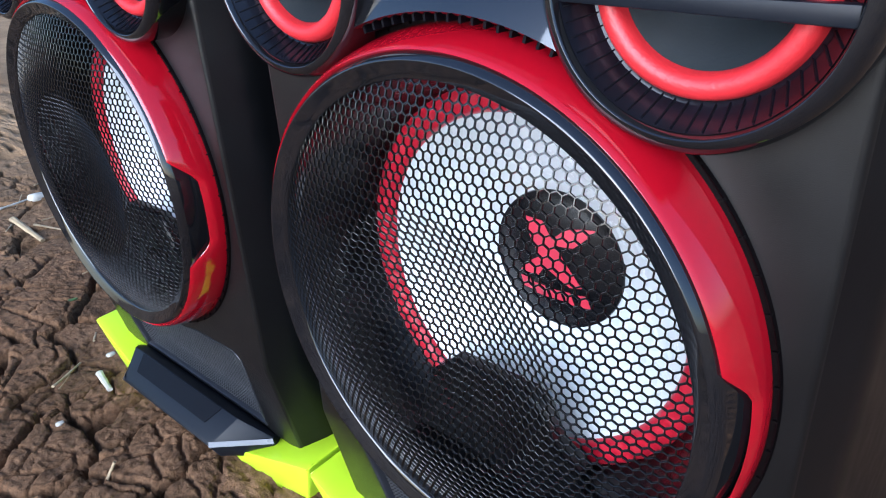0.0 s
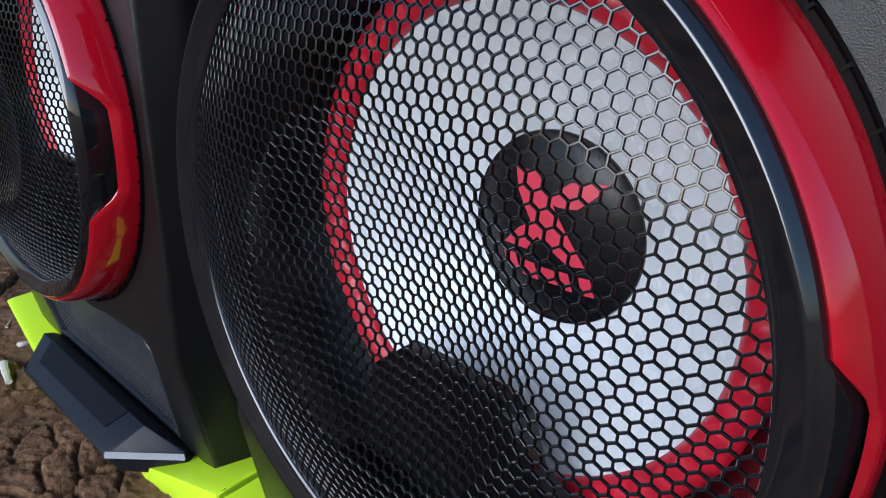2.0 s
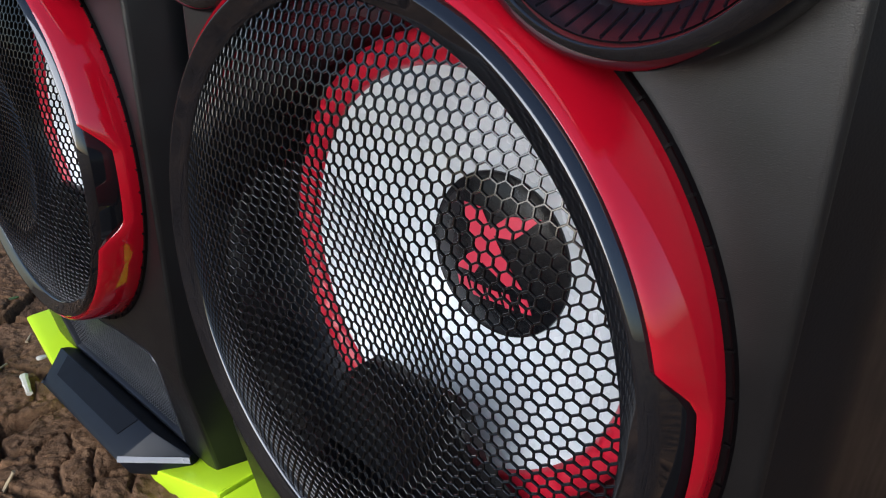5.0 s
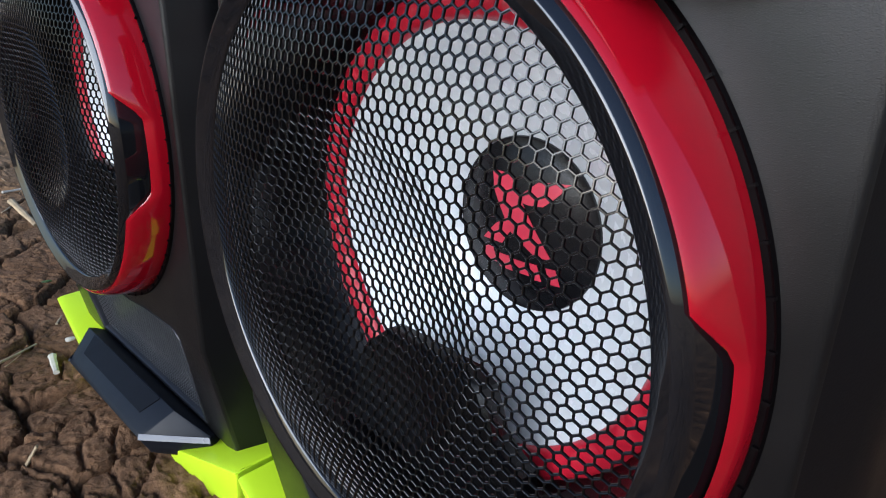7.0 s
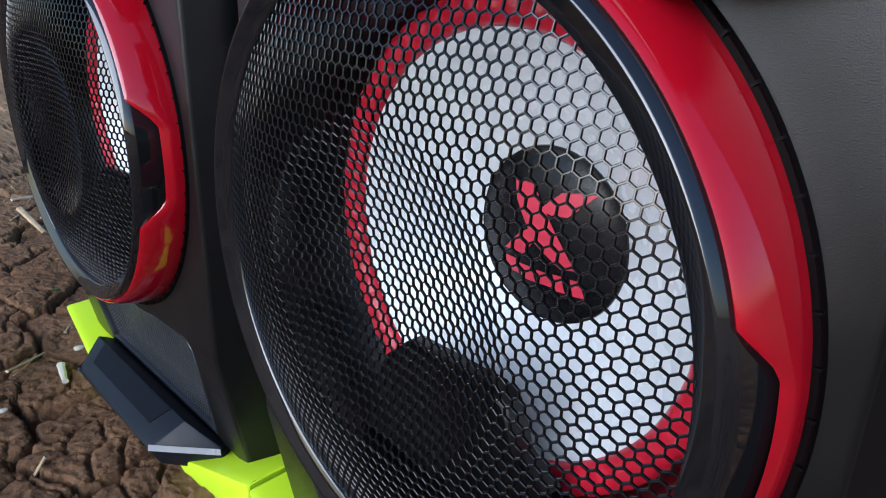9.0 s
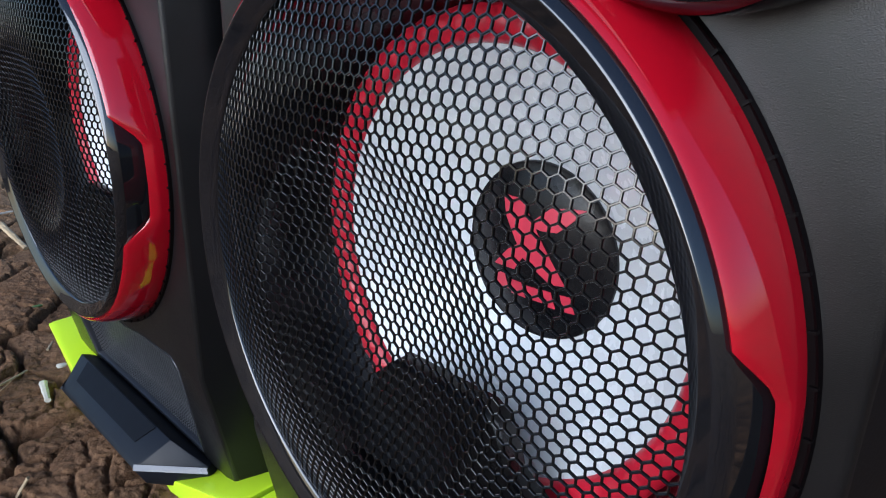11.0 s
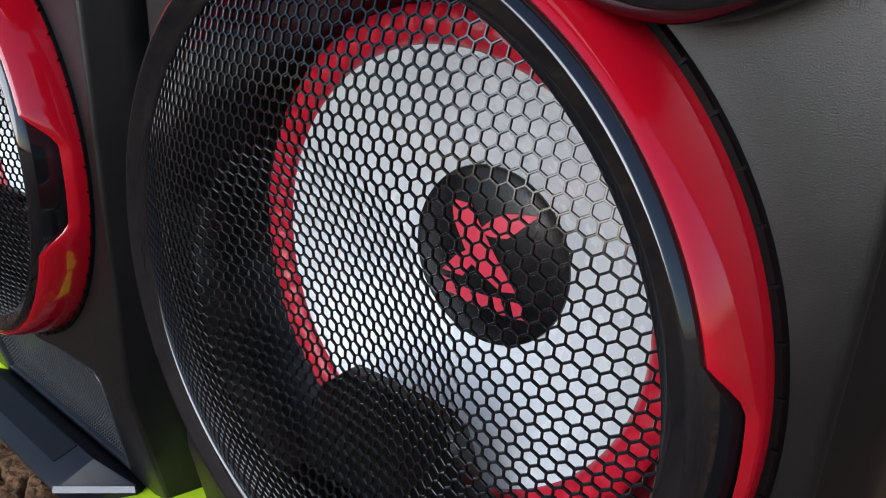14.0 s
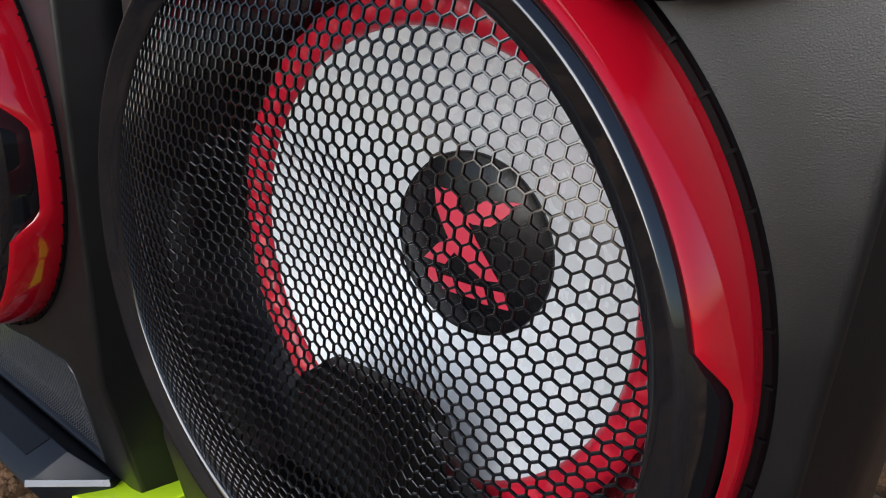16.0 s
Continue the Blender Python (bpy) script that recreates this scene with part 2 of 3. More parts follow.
def cabinet(parent):
    """The box: a front with bored holes, chamfered upright edges, sides, back, top and bottom."""
    bm = bmesh.new()
    def ring(cx, cz, r, n):
        vs = [bm.verts.new((cx + r * math.cos(2 * math.pi * i / n), FACE, cz + r * math.sin(2 * math.pi * i / n))) for i in range(n)]
        return [bm.edges.new((vs[i], vs[(i + 1) % n])) for i in range(n)]
    edges = ring(0, HC, 0.1495, 96)
    for sx in (-1, 1):
        edges += ring(sx * MID_X, MID_Z, 0.0556, 48)
    for outline in (PORT, [(-HALF, BOTTOM), (HALF, BOTTOM), (HALF, HC - 0.155), (HALF, TOP), (-HALF, TOP), (-HALF, HC - 0.155)]):
        vs = [bm.verts.new((x, FACE, z)) for x, z in outline]
        edges += [bm.edges.new((vs[i - 1], vs[i])) for i in range(len(vs))]
    bmesh.ops.triangle_fill(bm, edges=edges, use_beauty=True, use_dissolve=False)
    for v in bm.verts:
        v.co.y = lean(v.co.z)
    levels = []
    for z in (BOTTOM, HC - 0.155, TOP):
        f = lean(z)
        plan = [(HALF, f), (HALF + 0.0014, f + 0.0004), (HALF + 0.0025, f + 0.0014), (HALF + 0.0031, f + 0.0030), (0.1775, f + 0.020), (0.1800, f + 0.0255), (0.182, f + 0.034), (0.182, DEEP)]
        plan = plan + [(-x, y) for x, y in plan[::-1]]
        levels.append([bm.verts.new((x, y, z)) for x, y in plan])
    for lo, hi in zip(levels, levels[1:]):
        n = len(lo)
        for i in (0, 1, 2, n - 4, n - 3, n - 2):
            bm.faces.new((lo[i], lo[i + 1], hi[i + 1], hi[i]))
    rest = bmesh.new()
    sides = []
    for level in levels:
        n = len(level)
        sides.append([rest.verts.new(level[i].co) for i in (*range(3, n // 2), *range(n // 2, n - 3))])
    for lo, hi in zip(sides, sides[1:]):
        for i in range(len(lo) - 1):
            rest.faces.new((lo[i], lo[i + 1], hi[i + 1], hi[i]))
    for level, turn in ((levels[0], -1), (levels[-1], 1)):
        rest.faces.new([rest.verts.new(v.co) for v in level][::turn])
    bmesh.ops.remove_doubles(rest, verts=rest.verts, dist=1e-5)
    part("shell", rest, SIDE_BLACK, parent, "dull black sides and back, darker than the front", sharp=50)
    bmesh.ops.remove_doubles(bm, verts=bm.verts, dist=1e-5)
    return part("front_panel", bm, PLASTIC, parent, "black fine-grained plastic front", sharp=50)


NOTCH = 0.66


def notch(a):
    """How far the red trim is cut back at the angle a (radians): 0 none, 1 to its outer edge."""
    d = math.degrees(a) % 360
    d = d - 360 if d > 180 else d
    d = d if abs(d) < 90 else (180 - d if d > 0 else -180 - d)
    for lo, hi, v0, v1 in ((-20.0, -11.0, 0.0, NOTCH), (-11.0, 7.4, NOTCH, NOTCH), (7.4, 15.4, NOTCH, 0.0)):
        if lo <= d <= hi:
            return v0 + (v1 - v0) * (d - lo) / (hi - lo)
    return 0.0


TRIM = [(0.1466, 0.0004), (0.1474, -0.0004), (0.1486, 0.0014), (0.1506, 0.0060), (0.1526, 0.0135), (0.1542, 0.0215), (0.1546, 0.0300)]


def along(v):
    x = v * (len(TRIM) - 1)
    k = min(int(x), len(TRIM) - 2)
    f = x - k
    return tuple(TRIM[k][i] * (1 - f) + TRIM[k + 1][i] * f for i in (0, 1))


def red_trim(parent):
    bm = bmesh.new()
    marks = [15.4, 7.4, -11.0, -20.0]
    angles = sorted({round(i * 360 / 180, 3) % 360 for i in range(180)} | {m % 360 for m in marks} | {(180 - m) % 360 for m in marks})
    rows = []
    for d in angles:
        a = radians(d)
        v0 = notch(a)
        row = []
        r, y = along(v0)
        deep = v0 / NOTCH
        dr, dy = (0.1509 - r) * deep, (0.0165 - y) * deep
        row.append((r + dr - 0.0022 * (1 - deep), y + dy + 0.0035))
        for j in range(9):
            r, y = along(v0 + (1 - v0) * j / 8)
            ease = (1 - j / 8) ** 2
            row.append((r + dr * ease, y + dy * ease))
        rows.append([bm.verts.new((r * math.cos(a), y, HC + r * math.sin(a))) for r, y in row])
    for i in range(len(rows)):
        p, q = rows[i], rows[(i + 1) % len(rows)]
        for k in range(len(p) - 1):
            mid = (p[k].co + q[k + 1].co) / 2
            if min(math.hypot(mid.x - sx * MID_X, mid.z - MID_Z) for sx in (-1, 1)) > 0.0575:
                bm.faces.new((p[k], q[k], q[k + 1], p[k + 1]))
    return part("trim_ring", bm, RED, parent, "glossy red trim ring with notched sides", sharp=28)


GRILLE_R, CREST_R, CREST_H, DISH = 0.1345, 0.0719, 0.0134, 0.0126


def grille_y(r):
    """Depth of the pressed sheet: it swells from the rim to a round crest and dishes back to the middle."""
    d = (r - CREST_R) / (GRILLE_R - CREST_R)
    outer = CREST_H * (1 - 0.194 * d - 0.806 * d * d)
    inner = CREST_H - DISH * (1 - (r / CREST_R) ** 2)
    k = 0.00045
    low = min(outer, inner)
    return 0.002 - (low - k * math.log(math.exp(-(outer - low) / k) + math.exp(-(inner - low) / k)))


def grille(parent, radius=0.1352, pitch=0.00534, turn=-0.01118):
    """Pressed steel sheet of hexagonal holes with rounded webs."""
    verts, faces = [], []
    ca, sa = math.cos(turn), math.sin(turn)
    n = int(radius / pitch) + 6
    side = pitch / math.sqrt(3)
    ax, az = 0.08297, 0.02164  # the middle of one hole
    for j in range(-2 * n, 2 * n + 1):
        for i in range(-2 * n, 2 * n + 1):
            u, v = (i + 0.5 * j) * pitch, -j * pitch * math.sqrt(3) / 2
            x0, z0 = ax + u * ca - v * sa, az + u * sa + v * ca
            if math.hypot(x0, z0) > radius:
                continue
            start = len(verts)
            for size, depth in ((1.0, 0.0), (0.93, 0.0), (0.885, 0.00012), (0.855, 0.00045), (0.845, 0.0011)):
                for k in range(6):
                    a = radians(30 + 60 * k)
                    du, dv = side * size * math.cos(a), side * size * math.sin(a)
                    x, z = x0 + du * ca - dv * sa, z0 + du * sa + dv * ca
                    r = max(math.hypot(x, z), 1e-5)
                    slope = (grille_y(r + 0.0004) - grille_y(r - 0.0004)) / 0.0008
                    lift = depth / math.hypot(1, slope)
                    verts.append((x - slope * lift * x / r, grille_y(r) + lift, HC + z - slope * lift * z / r))
            for ringno in range(4):
                for k in range(6):
                    a0, a1 = start + 6 * ringno + k, start + 6 * ringno + (k + 1) % 6
                    faces.append((a0, a1, a1 + 6, a0 + 6))
    me = bpy.data.meshes.new("grille")
    me.from_pydata(verts, [], faces)
    bm = bmesh.new()
    bm.from_mesh(me)
    bpy.data.meshes.remove(me)
    bmesh.ops.remove_doubles(bm, verts=bm.verts, dist=2e-5)
    return part("grille", bm, GRILLE, parent, "black steel grille of hexagonal holes, pressed into a ring", sharp=32)


def cap_y(x, z):
    r2 = (x * x + z * z) / (0.0445 ** 2)
    return 0.0960 + 0.0070 * min(1.0, r2)


def emblem_piece(points, lift=0.0006, cuts=4):
    """A thin raised shape that follows the dust cap."""
    bm = bmesh.new()
    vs = [bm.verts.new((x, 0, z)) for x, z in points]
    bm.faces.new(vs)
    bmesh.ops.triangulate(bm, faces=bm.faces)
    bmesh.ops.subdivide_edges(bm, edges=bm.edges, cuts=cuts, use_grid_fill=True)
    for v in bm.verts:
        v.co = Vector((v.co.x, cap_y(v.co.x, v.co.z) - lift, HC + v.co.z))
    return bm


def woofer(parent):
    part("bezel", lathe([(0.1330, 0.0120), (0.1332, 0.0020), (0.1338, 0.0007), (0.1343, 0.0004), (0.1380, -0.0014), (0.1420, -0.0033), (0.1426, -0.0036), (0.1430, -0.0036), (0.1434, -0.0034), (0.1438, -0.0030), (0.1452, -0.0010), (0.1460, 0.0004), (0.1466, 0.0016), (0.1468, 0.0024), (0.1476, 0.0090), (0.1498, 0.0190), (0.1505, 0.0300)], 192), GLOSS, parent, "gloss black ring round the grille")
    red_trim(parent)
    part("groove_ring", lathe([(0.1530, 0.0310), (0.1544, 0.0286), (0.1568, 0.0284), (0.1577, 0.0279), (0.1583, 0.0305)], 192), GROOVE, parent, "dark ring behind the red trim", sharp=20)
    ribs = bmesh.new()
    for i in range(60):
        a = 2 * math.pi * (i + 0.4) / 60
        c = Vector((math.cos(a), 0, math.sin(a)))
        t = Vector((-math.sin(a), 0, math.cos(a)))
        base = Vector((0, 0, HC))
        quad = [base + c * r + t * w + Vector((0, y, 0)) for r in (0.1556, 0.1579) for w in (-0.0005, 0.0005) for y in (0.0270, 0.0290)]
        hull(quad, ribs)
    part("groove_ribs", ribs, GROOVE, parent, "tiny ribs of the dark ring", smooth=False)
    grille(parent)
    def panels(k, a, r, y):
        d = (math.degrees(a) + 360 - 165) % 45
        return (r + (0.0022 if 6 < d < 30 and k in (2, 3) else 0.0)), y
    part("bore_wall", lathe([(0.1335, 0.0040), (0.1330, 0.0120), (0.1310, 0.0260), (0.1265, 0.0460), (0.1215, 0.0590), (0.1180, 0.0640)], 144, wobble=panels), BORE, parent, "satin black liner with shallow panels", sharp=25)
    def tabs():
        top = [(-0.0300, -0.0480), (0.0270, -0.0472), (0.0362, -0.0520), (0.0408, -0.0622), (0.0450, -0.0740), (0.0620, -0.0850), (0.0680, -0.1130), (-0.0640, -0.1130), (-0.0480, -0.0640)]
        bm = prism([(x, HC + z) for x, z in top], 0.034, 0.046, 0.002)
        uv = bm.loops.layers.uv.verify()
        for f in bm.faces:
            for loop in f.loops:
                loop[uv].uv = (loop.vert.co.x * 1000, loop.vert.co.z * 1000)
        return bm
    part("liner_tab", tabs(), BORE, parent, "satin black tab inside the bore")
    def pleats(k, a, r, y):
        return r, y + (0.0006 * math.sin(a * 60) if 1 < k < 9 else 0)
    roll = [(0.1200, 0.0680)] + [(0.1105 + 0.0085 * math.cos(t * math.pi / 8), 0.0665 - 0.0065 * math.sin(t * math.pi / 8)) for t in range(0, 9)]
    part("surround", lathe(roll, 256, wobble=pleats), RUBBER, parent, "pleated red rubber surround")
    cone = [(0.1020, 0.0660), (0.1000, 0.0668)] + [(0.1000 - 0.0560 * t / 10, 0.0668 + 0.0385 * (t / 10) ** 0.92) for t in range(1, 11)]
    part("cone", lathe(cone, 128), WHITE, parent, "satin white cone")
    dome = [(0.0462, 0.1045), (0.0456, 0.1030), (0.0445, cap_y(0.0445, 0))] + [(r, cap_y(r, 0)) for r in (0.040, 0.034, 0.027, 0.019, 0.010, 0.0)]
    cap = part("dust_cap", lathe(dome, 96), CAP, parent, "black domed dust cap")
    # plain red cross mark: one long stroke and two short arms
    shapes = [
        [(-0.0211, 0.0262), (-0.0082, 0.0266), (0.0031, 0.0134), (0.0152, -0.0019), (0.0216, -0.0105), (0.0135, -0.0120), (-0.0032, -0.0027), (-0.0108, 0.0073), (-0.0176, 0.0163)],
        [(-0.0020, 0.0152), (0.0025, 0.0196), (0.0094, 0.0258), (0.0198, 0.0277), (0.0280, 0.0284), (0.0194, 0.0194), (0.0146, 0.0150), (0.0052, 0.0139)],
        [(-0.0060, 0.0050), (-0.0146, -0.0011), (-0.0239, -0.0113), (-0.0092, -0.0104), (-0.0066, -0.0060), (-0.0036, -0.0022)],
    ]
    for pts in shapes:
        part("mark_stroke", emblem_piece(pts), PRINT, cap, "flat red stroke")
    for x0, x1, z0, z1 in ((-0.0239, -0.0145, -0.0152, -0.0229), (-0.0132, -0.0030, -0.0166, -0.0243), (-0.0013, 0.0078, -0.0168, -0.0236), (0.0090, 0.0152, -0.0160, -0.0246), (0.0188, 0.0258, -0.0158, -0.0243)):
        part("mark_bar", emblem_piece([(x0, z0), (x1 - 0.0015, z0 + 0.0003), (x1 + 0.0010, z1), (x0 + 0.0018, z1 - 0.0003)], cuts=2), PRINT, cap, "small red bar")


def midrange(parent, sx):
    cx, cz = sx * MID_X, MID_Z
    unit = part("mid_ring", lathe([(0.0602, 0.0310), (0.0605, 0.0180), (0.0604, 0.0140), (0.0596, 0.0092), (0.0578, 0.0060), (0.0556, 0.0046), (0.0540, 0.0041), (0.0535, 0.0041), (0.0531, 0.0044), (0.0528, 0.0050), (0.0517, 0.0085), (0.0514, 0.0100)], 128, cx, cz), GLOSS, parent, "gloss black ring of the midrange driver")
    part("rib_wall", lathe([(0.0517, 0.0075), (0.0511, 0.0088), (0.0450, 0.0205), (0.0425, 0.0220)], 216, cx, cz), FUNNEL, unit, "dark funnel", sharp=20)
    for i in range(54):
        a = 2 * math.pi * i / 54
        c, t = Vector((math.cos(a), 0, math.sin(a))), Vector((-math.sin(a), 0, math.cos(a)))
        blade = hull([Vector((cx, y, cz)) + c * r + t * w for r, y in ((0.0509, 0.0082), (0.0440, 0.0212), (0.0516, 0.0100), (0.0452, 0.0225)) for w in (-0.00028, 0.00028)])
        part("rib_blade", blade, LINER, unit, smooth=False)

    roll = [(0.0436, 0.0225)] + [(0.0380 + 0.0048 * math.cos(t * math.pi / 8), 0.0205 - 0.0052 * math.sin(t * math.pi / 8)) for t in range(0, 9)] + [(0.0328, 0.0225)]
    part("surround", lathe(roll, 128, cx, cz), ROLL, unit, "round red rubber roll")
    part("cone", lathe([(0.0336, 0.0220), (0.028, 0.0250), (0.018, 0.0300), (0.010, 0.0335), (0.0, 0.0345)], 64, cx, cz), GREY, unit, "dark grey cone")
    bar = hull([(cx + x, y, cz + z) for x, z in ((-0.0515, -0.0050), (-0.0515, -0.0100), (0.0515, -0.0120), (0.0515, -0.0050)) for y in (0.0075, 0.0125)])
    part("bar", soften(bar, 0.0008), EDGE, unit, "dark bar across the driver")


def bridge(parent):
    """The sloping piece between the two upper rings, with a slotted lip over the red trim."""
    bm = bmesh.new()
    grid = []
    for i in range(25):
        u = -1 + 2 * i / 24
        a = radians(90 - 24 * u)
        x0, z0 = 0.1605 * math.cos(a), HC + 0.1605 * math.sin(a)
        x1 = u * (MID_X - 0.0590)
        z1 = MID_Z + 0.012 + 0.004 * abs(u)
        col = [(x0, 0.0300, z0), (x0, 0.0110, z0), (x0, 0.0095, z0 + 0.0012)]
        for k in range(1, 7):
            t = k / 6
            col.append((x0 + (x1 - x0) * t, 0.0095 + 0.0205 * t ** 1.2, z0 + 0.0012 + (z1 - z0) * t))
        grid.append([bm.verts.new(c) for c in col])
    for p, q in zip(grid, grid[1:]):
        for k in range(len(p) - 1):
            bm.faces.new((p[k], q[k], q[k + 1], p[k + 1]))
    piece = part("bridge", bm, GLOSS, parent, "gloss black bridge between the midrange drivers", sharp=40)
    for i in range(17):
        a = radians(90 - 20 + 40 * i / 16)
        c, t = Vector((math.cos(a), 0, math.sin(a))), Vector((-math.sin(a), 0, math.cos(a)))
        fin = hull([Vector((0, y, HC)) + c * r + t * w for r in (0.1572, 0.1607) for w in (-0.0007, 0.0007) for y in (0.0120, 0.0290)])
        part("fin", fin, LINER, piece, smooth=False)


def base(parent):
    z = HC
    # prow under the port: sloping top, blunt bevelled front
    body = hull([(sx * x, y, zz) for sx in (-1, 1) for x, y, zz in (
        (0.0835, 0.0045, z - 0.2610), (0.1300, 0.0460, z - 0.2600), (0.0855, 0.0015, z - 0.2650), (0.1325, 0.0440, z - 0.2645),
        (0.0835, 0.0110, z - 0.2850), (0.1300, 0.0480, z - 0.2850), (0.1000, 0.0295, z - 0.2415), (0.1190, 0.0600, z - 0.2660), (0.131, 0.060, z - 0.2850))])
    deck = part("deck", soften(body, 0.0005), EDGE, parent, "blue-black sloping plastic deck")
    # thin strips along the chamfers that carry the painted sky reflection
    for sx in (-1, 1):
        strip = hull([(sx * x, y, zz) for x, y, zz in ((0.0845, 0.0022, z - 0.2606), (0.1315, 0.0440, z - 0.2596), (0.0868, 0.0002, z - 0.2648), (0.1340, 0.0432, z - 0.2642), (0.0850, 0.0040, z - 0.2650), (0.1310, 0.0460, z - 0.2640))])
        part("edge_glint_strip", strip, EDGE_GLINT, deck, "chamfer edge strip with the sky's reflection painted in pale", smooth=False)
    slope = Vector((0, 0.0240, 0.0190)).normalized()
    up = Vector((0, -slope.z, slope.y))
    o = Vector((0, 0.0060, z - 0.2600)) + up * 0.0008
    label = hull([o + slope * d + Vector((x, 0, 0)) + up * h for x, d in ((-0.072, 0.009), (0.064, 0.009), (-0.080, 0.0290), (0.074, 0.0290)) for h in (-0.001, 0.0)])
    part("inlay", label, LINER, deck, "near-black flat inlay", smooth=False)
    # dished panel of fine perforated mesh behind the deck
    bm = bmesh.new()
    uv = bm.loops.layers.uv.verify()
    n = len(PORT)
    cz = sum(q[1] for q in PORT) / n
    loops = []
    for shrink, y in ((0.97, FACE + 0.0045), (0.90, FACE + 0.010), (0.80, FACE + 0.0125), (0.3, FACE + 0.013)):
        loops.append([bm.verts.new((x * shrink, y + lean(cz + (q - cz) * shrink) - FACE, cz + (q - cz) * shrink)) for x, q in PORT])
    for p, q in zip(loops, loops[1:]):
        for i in range(n):
            bm.faces.new((p[i - 1], p[i], q[i], q[i - 1]))
    bm.faces.new(loops[-1])
    for f in bm.faces:
        for loop in f.loops:
            loop[uv].uv = (loop.vert.co.x * 1000, loop.vert.co.z * 1000)
    rim = bmesh.new()
    loops = []
    for shrink, y in ((1.012, FACE + 0.0005), (1.004, FACE - 0.0008), (0.992, FACE - 0.0004), (0.980, FACE + 0.0016), (0.968, FACE + 0.0055)):
        loops.append([rim.verts.new((x * shrink, y + lean(cz + (q - cz) * shrink) - FACE, cz + (q - cz) * shrink)) for x, q in PORT])
    for p, q in zip(loops, loops[1:]):
        for i in range(n):
            rim.faces.new((p[i - 1], p[i], q[i], q[i - 1]))
    part("port_rim", rim, SMOOTH, parent, "rounded black rim of the port", sharp=60)
    part("port_grille", bm, FINE, parent, "fine black perforated port grille", sharp=50)


def foot(parent, sx):
    z = HC
    bm = hull([(sx * x, y, zz) for x, y, zz in (
        (0.080, 0.024, z - 0.286), (0.149, 0.056, z - 0.282), (0.172, 0.060, z - 0.284), (0.2025, 0.038, z - 0.2445), (0.2045, 0.030, z - 0.2455),
        (0.2045, 0.080, z - 0.2440), (0.197, 0.112, z - 0.2450), (0.200, 0.036, z - 0.262), (0.180, 0.040, -0.010), (0.100, 0.030, -0.010), (0.197, 0.052, z - 0.272), (0.185, 0.110, -0.010), (0.186, 0.100, z - 0.288), (0.100, 0.100, z - 0.286), (0.100, 0.100, -0.010))])
    part("foot", soften(bm, 0.0012), YELLOW, parent, "neon yellow plastic foot")


def loudspeaker():
    top = new("loudspeaker")
    tagged(top, "black loudspeaker with red-ringed white woofer and neon yellow feet", "loudspeaker", "pair of loudspeakers")
    cabinet(top)
    woofer(top)
    for sx in (-1, 1):
        midrange(top, sx)
        foot(top, sx)
    bridge(top)
    base(top)
    return top


first = loudspeaker()
copy_thing(first, pose(-0.4134, 0.0013, 0, 0, 0, 0.24))


# ---- the soil ----
def axis(lo, hi, step):
    core = list(np.arange(lo, hi, step))
    out, d = [], step
    x = hi
    while x < 90:
        d *= 1.05 if abs(x) < 2.5 else 1.3
        x += d
        out.append(x)
    back, d, x = [], step, lo
    while x > -90:
        d *= 1.05 if abs(x) < 2.5 else 1.3
        x -= d
        back.append(x)
    return np.array(back[::-1] + core + out)


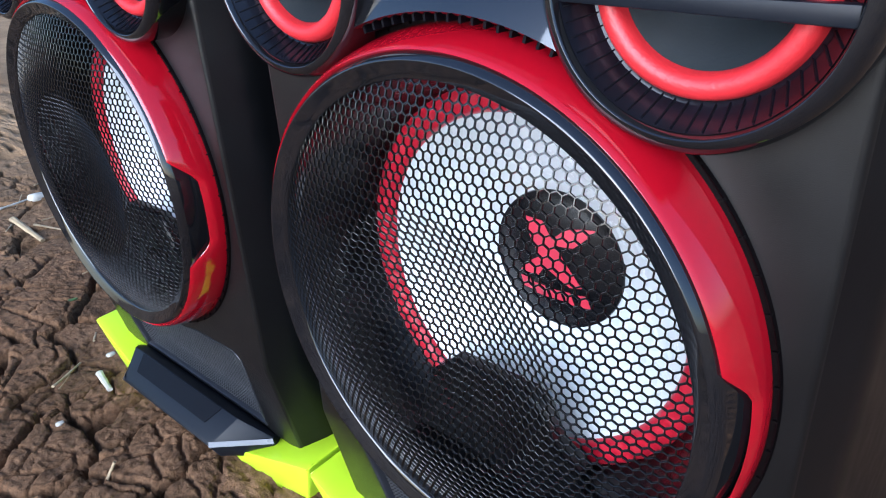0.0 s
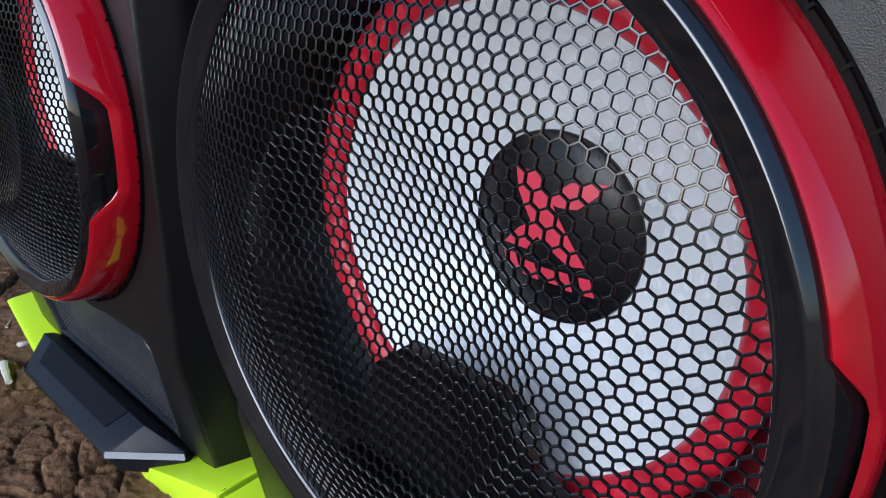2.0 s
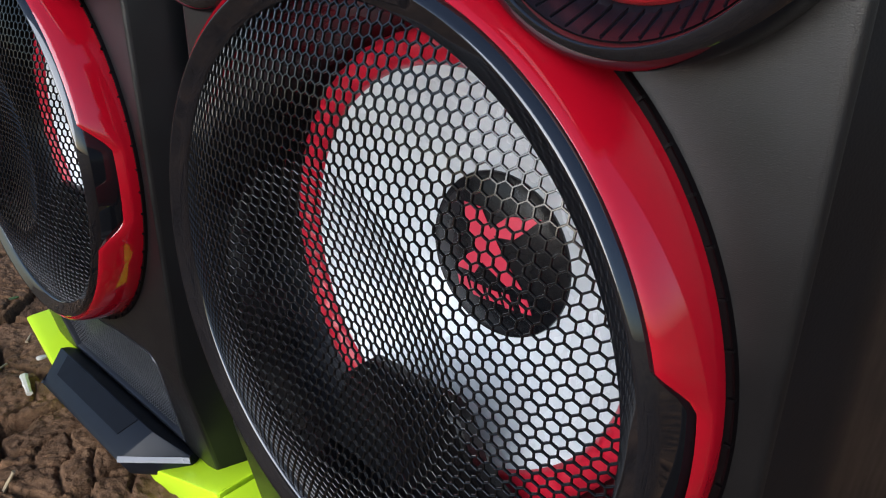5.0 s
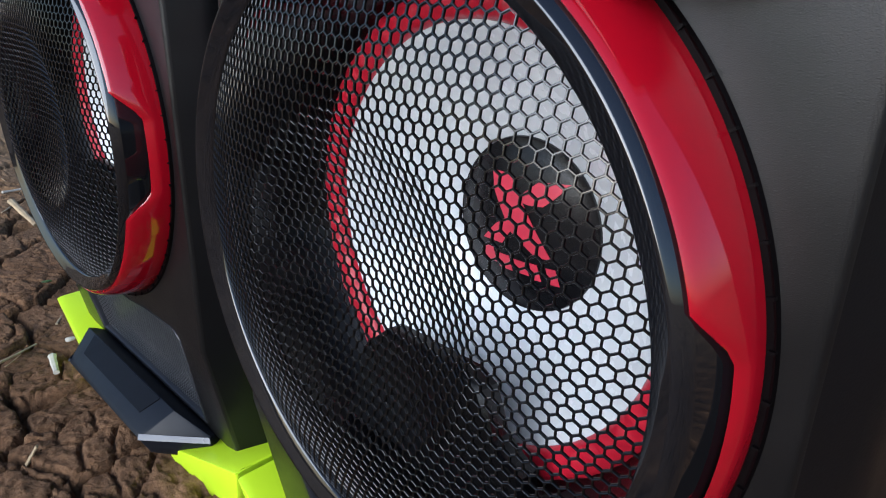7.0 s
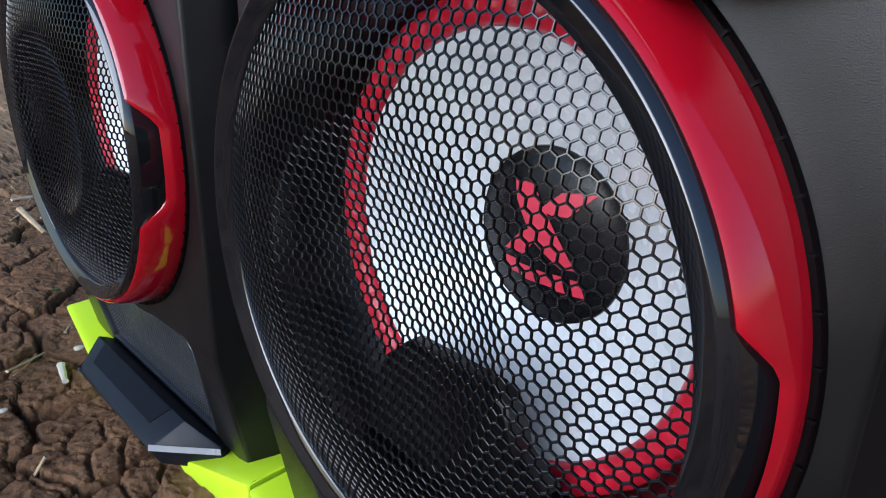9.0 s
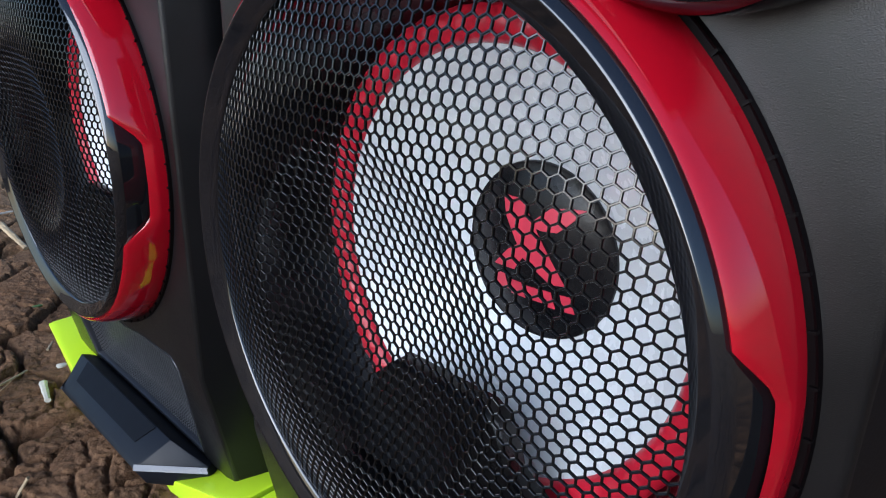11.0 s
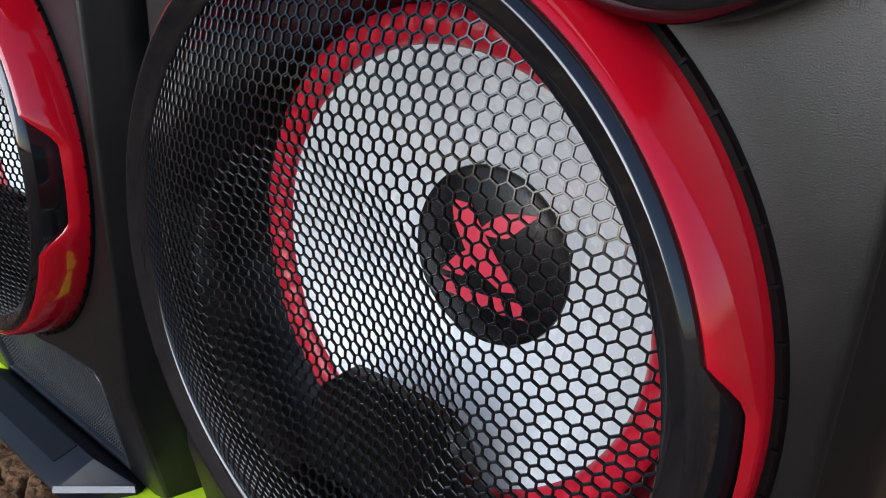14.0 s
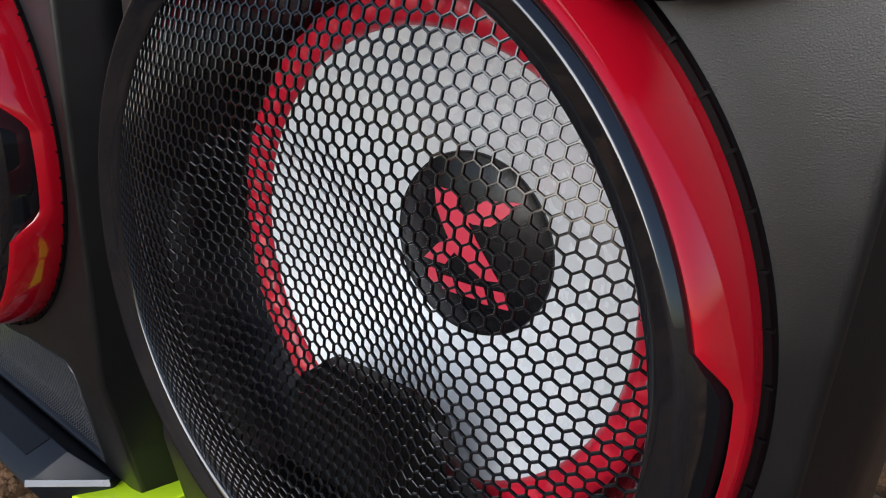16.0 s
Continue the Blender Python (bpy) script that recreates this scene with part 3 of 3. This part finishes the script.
def ground():
    rng = np.random.default_rng(7)
    xs, ys = axis(-1.30, -0.36, 0.0022), axis(-0.16, 0.36, 0.0022)
    gx, gy = np.meshgrid(xs, ys)
    def fbm(x, y, scale, octaves, seed):
        r = np.random.default_rng(seed)
        total, amp = np.zeros_like(x), 1.0
        for _ in range(octaves):
            for _ in range(5):
                a = r.uniform(0, 2 * np.pi)
                total += amp * np.sin((x * np.cos(a) + y * np.sin(a)) * scale + r.uniform(0, 7)) / 5
            scale, amp = scale * 1.9, amp * 0.58
        return total
    wx, wy = gx + 0.010 * fbm(gx, gy, 34, 5, 1), gy + 0.010 * fbm(gx, gy, 34, 5, 2)
    def cracks(cell, width, seed):
        """Distance to the nearest border between jittered cells, and a height for each cell."""
        ix, iy = np.floor(wx / cell).astype(int), np.floor(wy / cell).astype(int)
        def rnd(a, b, k):
            v = np.sin(a * 127.1 + b * 311.7 + k * 74.7 + seed) * 43758.5453
            return v - np.floor(v)
        d1, d2, tone = np.full_like(wx, 9e9), np.full_like(wx, 9e9), np.zeros_like(wx)
        for dx in (-1, 0, 1):
            for dy in (-1, 0, 1):
                jx, jy = ix + dx, iy + dy
                d = np.hypot((jx + rnd(jx, jy, 1)) * cell - wx, (jy + rnd(jx, jy, 2)) * cell - wy)
                near = d < d1
                d2 = np.where(near, d1, np.minimum(d2, d))
                tone = np.where(near, rnd(jx, jy, 3), tone)
                d1 = np.where(near, d, d1)
        gap = np.clip((d2 - d1) / width, 0, 1)
        return gap, tone
    g1, t1 = cracks(0.105, 0.0085, 0.3)
    g2, t2 = cracks(0.040, 0.0035, 4.1)
    g3, t3 = cracks(0.017, 0.0022, 2.2)
    near = np.hypot(gx + 0.4, gy - 0.3) < 2.2
    rough = np.zeros_like(gx)
    for i, j in np.argwhere(near):
        rough[i, j] = noise.fractal(Vector((gx[i, j] * 95, gy[i, j] * 95, 0.3)), 0.5, 2.1, 5)
    h = 0.010 * fbm(gx, gy, 7, 3, 3) + 0.0019 * rough
    h += 0.009 * t1 + 0.0035 * t2 + 0.0016 * t3 - 0.030 * (1 - g1) - 0.010 * (1 - g2) * (t1 > 0.45) - 0.003 * (1 - g3) * (t2 > 0.55)
    fade = np.clip((4 - np.hypot(gx, gy)) / 2, 0.0, 1)
    z = h * fade - 0.010
    verts = np.stack([gx.ravel(), gy.ravel(), z.ravel()], 1)
    n, m = len(xs), len(ys)
    idx = np.arange(n * m).reshape(m, n)
    quads = np.stack([idx[:-1, :-1].ravel(), idx[:-1, 1:].ravel(), idx[1:, 1:].ravel(), idx[1:, :-1].ravel()], 1)
    me = bpy.data.meshes.new("ground")
    me.from_pydata(verts.tolist(), [], quads.tolist())
    me.polygons.foreach_set("use_smooth", [True] * len(me.polygons))
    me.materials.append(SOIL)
    return tagged(new("ground", me), "dry cracked brown clay soil with clods", "ground", kind="structure")


soil = ground()


def bank():
    """An added, unseen earth wall well behind the viewer: closes the place, darkens low reflections."""
    bm = bmesh.new()
    rows = []
    for i in range(61):
        x = -15 + 30 * i / 60
        col = []
        for k, (y, z) in enumerate(((-14.0, -0.1), (-14.1, 0.12), (-14.25, 0.25), (-14.5, 0.35), (-15.2, 0.4), (-16.2, -0.1))):
            n = noise.noise(Vector((x * 0.9, y, z * 1.3)))
            col.append(bm.verts.new((x, y + 0.25 * n, z + (0.1 * n if 0 < k < 5 else 0))))
        rows.append(col)
    for p, q in zip(rows, rows[1:]):
        for k in range(len(p) - 1):
            bm.faces.new((p[k], q[k], q[k + 1], p[k + 1]))
    tagged(part("unseen_bank", bm, SOIL), "unseen rough brown earth bank, added to darken low reflections", "wall", kind="structure")


bank()


# ---- litter on the soil ----
def soil_height(x, y):
    hit, place, normal, index = soil.ray_cast(Vector((x, y, 1.0)), Vector((0, 0, -1)))
    return place.z if hit else 0.0


def stalk(name, x0, y0, x1, y1, r, mat, label, category):
    """A dry stalk that lies on the soil from one place to another, a little bent and split."""
    z0, z1 = soil_height(x0, y0), soil_height(x1, y1)
    top = max(soil_height(x0 + (x1 - x0) * k / 6, y0 + (y1 - y0) * k / 6) - (z0 + (z1 - z0) * k / 6) for k in range(7))
    bm = bmesh.new()
    rings = []
    way = Vector((x1 - x0, y1 - y0, z1 - z0))
    side = way.cross(Vector((0, 0, 1))).normalized()
    up = side.cross(way).normalized()
    for k in range(9):
        t = k / 8
        mid = Vector((x0, y0, z0 + r * 0.6 + max(0.0, top) * 0.9)) + way * t + side * ((0.03 if r < 0.003 else 0.006) * way.length * math.sin(t * 3.0 + x0 * 40))
        rad = r * (1.0 - 0.3 * t) * (1.15 if k % 4 == 0 else 1.0)
        rings.append([bm.verts.new(mid + (side * math.cos(a) + up * math.sin(a) * 0.7) * rad) for a in [2 * math.pi * i / 7 for i in range(7)]])
    for p, q in zip(rings, rings[1:]):
        for i in range(7):
            bm.faces.new((p[i - 1], p[i], q[i], q[i - 1]))
    bm.faces.new(rings[0])
    bm.faces.new(rings[-1])
    return tagged(part(name, bm, mat), label, category, "litter on the soil")


def pebble(x, y, r, mat, label):
    """A small worn stone half sunk in the soil."""
    bm = bmesh.new()
    bmesh.ops.create_icosphere(bm, subdivisions=2, radius=r)
    z = soil_height(x, y)
    for v in bm.verts:
        v.co *= 1 + 0.3 * noise.noise(v.co * (1.3 / r))
        v.co = Vector((x + v.co.x, y + v.co.y * 1.3, z + r * 0.2 + v.co.z * 0.6))
    tagged(part("pebble", bm, mat), label, "pebble", "litter on the soil")


def leaf(x, y, length, turn):
    """A small green leaf with a raised midrib, lying on the clay."""
    bm = bmesh.new()
    z = soil_height(x, y) + 0.003
    rows = []
    for k in range(7):
        t = k / 6
        w = 0.30 * length * math.sin(math.pi * min(1, t * 0.95 + 0.03))
        row = []
        for q in (-1, -0.5, 0, 0.5, 1):
            u, v = (t - 0.5) * length, q * w
            row.append(bm.verts.new((x + u * math.cos(turn) - v * math.sin(turn), y + u * math.sin(turn) + v * math.cos(turn), z + 0.002 * abs(q) + 0.004 * t * t)))
        rows.append(row)
    for p, q in zip(rows, rows[1:]):
        for k in range(4):
            bm.faces.new((p[k], p[k + 1], q[k + 1], q[k]))
    bmesh.ops.solidify(bm, geom=bm.faces[:], thickness=0.0006)
    tagged(part("leaf", bm, LEAF), "tiny fresh green leaf lying on the clay", "leaf", "litter on the soil")


stalk("stick", -0.597, 0.010, -0.541, -0.002, 0.0042, PALE, "short pale broken stick lying on the clay", "stick")
stalk("stick", -1.140, 0.113, -1.052, 0.125, 0.0060, STRAW, "split straw-coloured stick lying on the clay", "stick")
stalk("stick", -0.420, -0.071, -0.414, -0.057, 0.0028, STRAW, "stubby brownish stick end lying on the clay", "stick")
stalk("straw", -0.604, -0.043, -0.643, 0.007, 0.0020, STRAW, "long thin dry straw lying on cracked clay", "straw")
stalk("straw", -1.132, 0.140, -1.060, 0.176, 0.0026, STRAW, "flat dry straw lying beside a stick", "straw")
stalk("straw", -1.251, 0.126, -1.270, 0.184, 0.0028, PALE, "bleached dry straw lying on the clay", "straw")
pebble(-1.255, 0.195, 0.013, PALE, "small white pebble half sunk in the clay")
pebble(-0.540, -0.063, 0.0035, PALE, "tiny white pebble on the clay")
pebble(-0.631, 0.039, 0.0045, PALE, "tiny pale pebble beside a yellow foot")
leaf(-0.785, 0.062, 0.017, 0.6)
litter = random.Random(5)
for k in range(34):
    x, y = litter.uniform(-1.5, -0.50), litter.uniform(-0.18, 0.30)
    a, d = litter.uniform(0, 6.28), litter.uniform(0.02, 0.075)
    stalk("straw", x, y, x + d * math.cos(a), y + d * math.sin(a), litter.uniform(0.0006, 0.0016), STRAW, "dry broken straw lying on cracked clay", "straw")
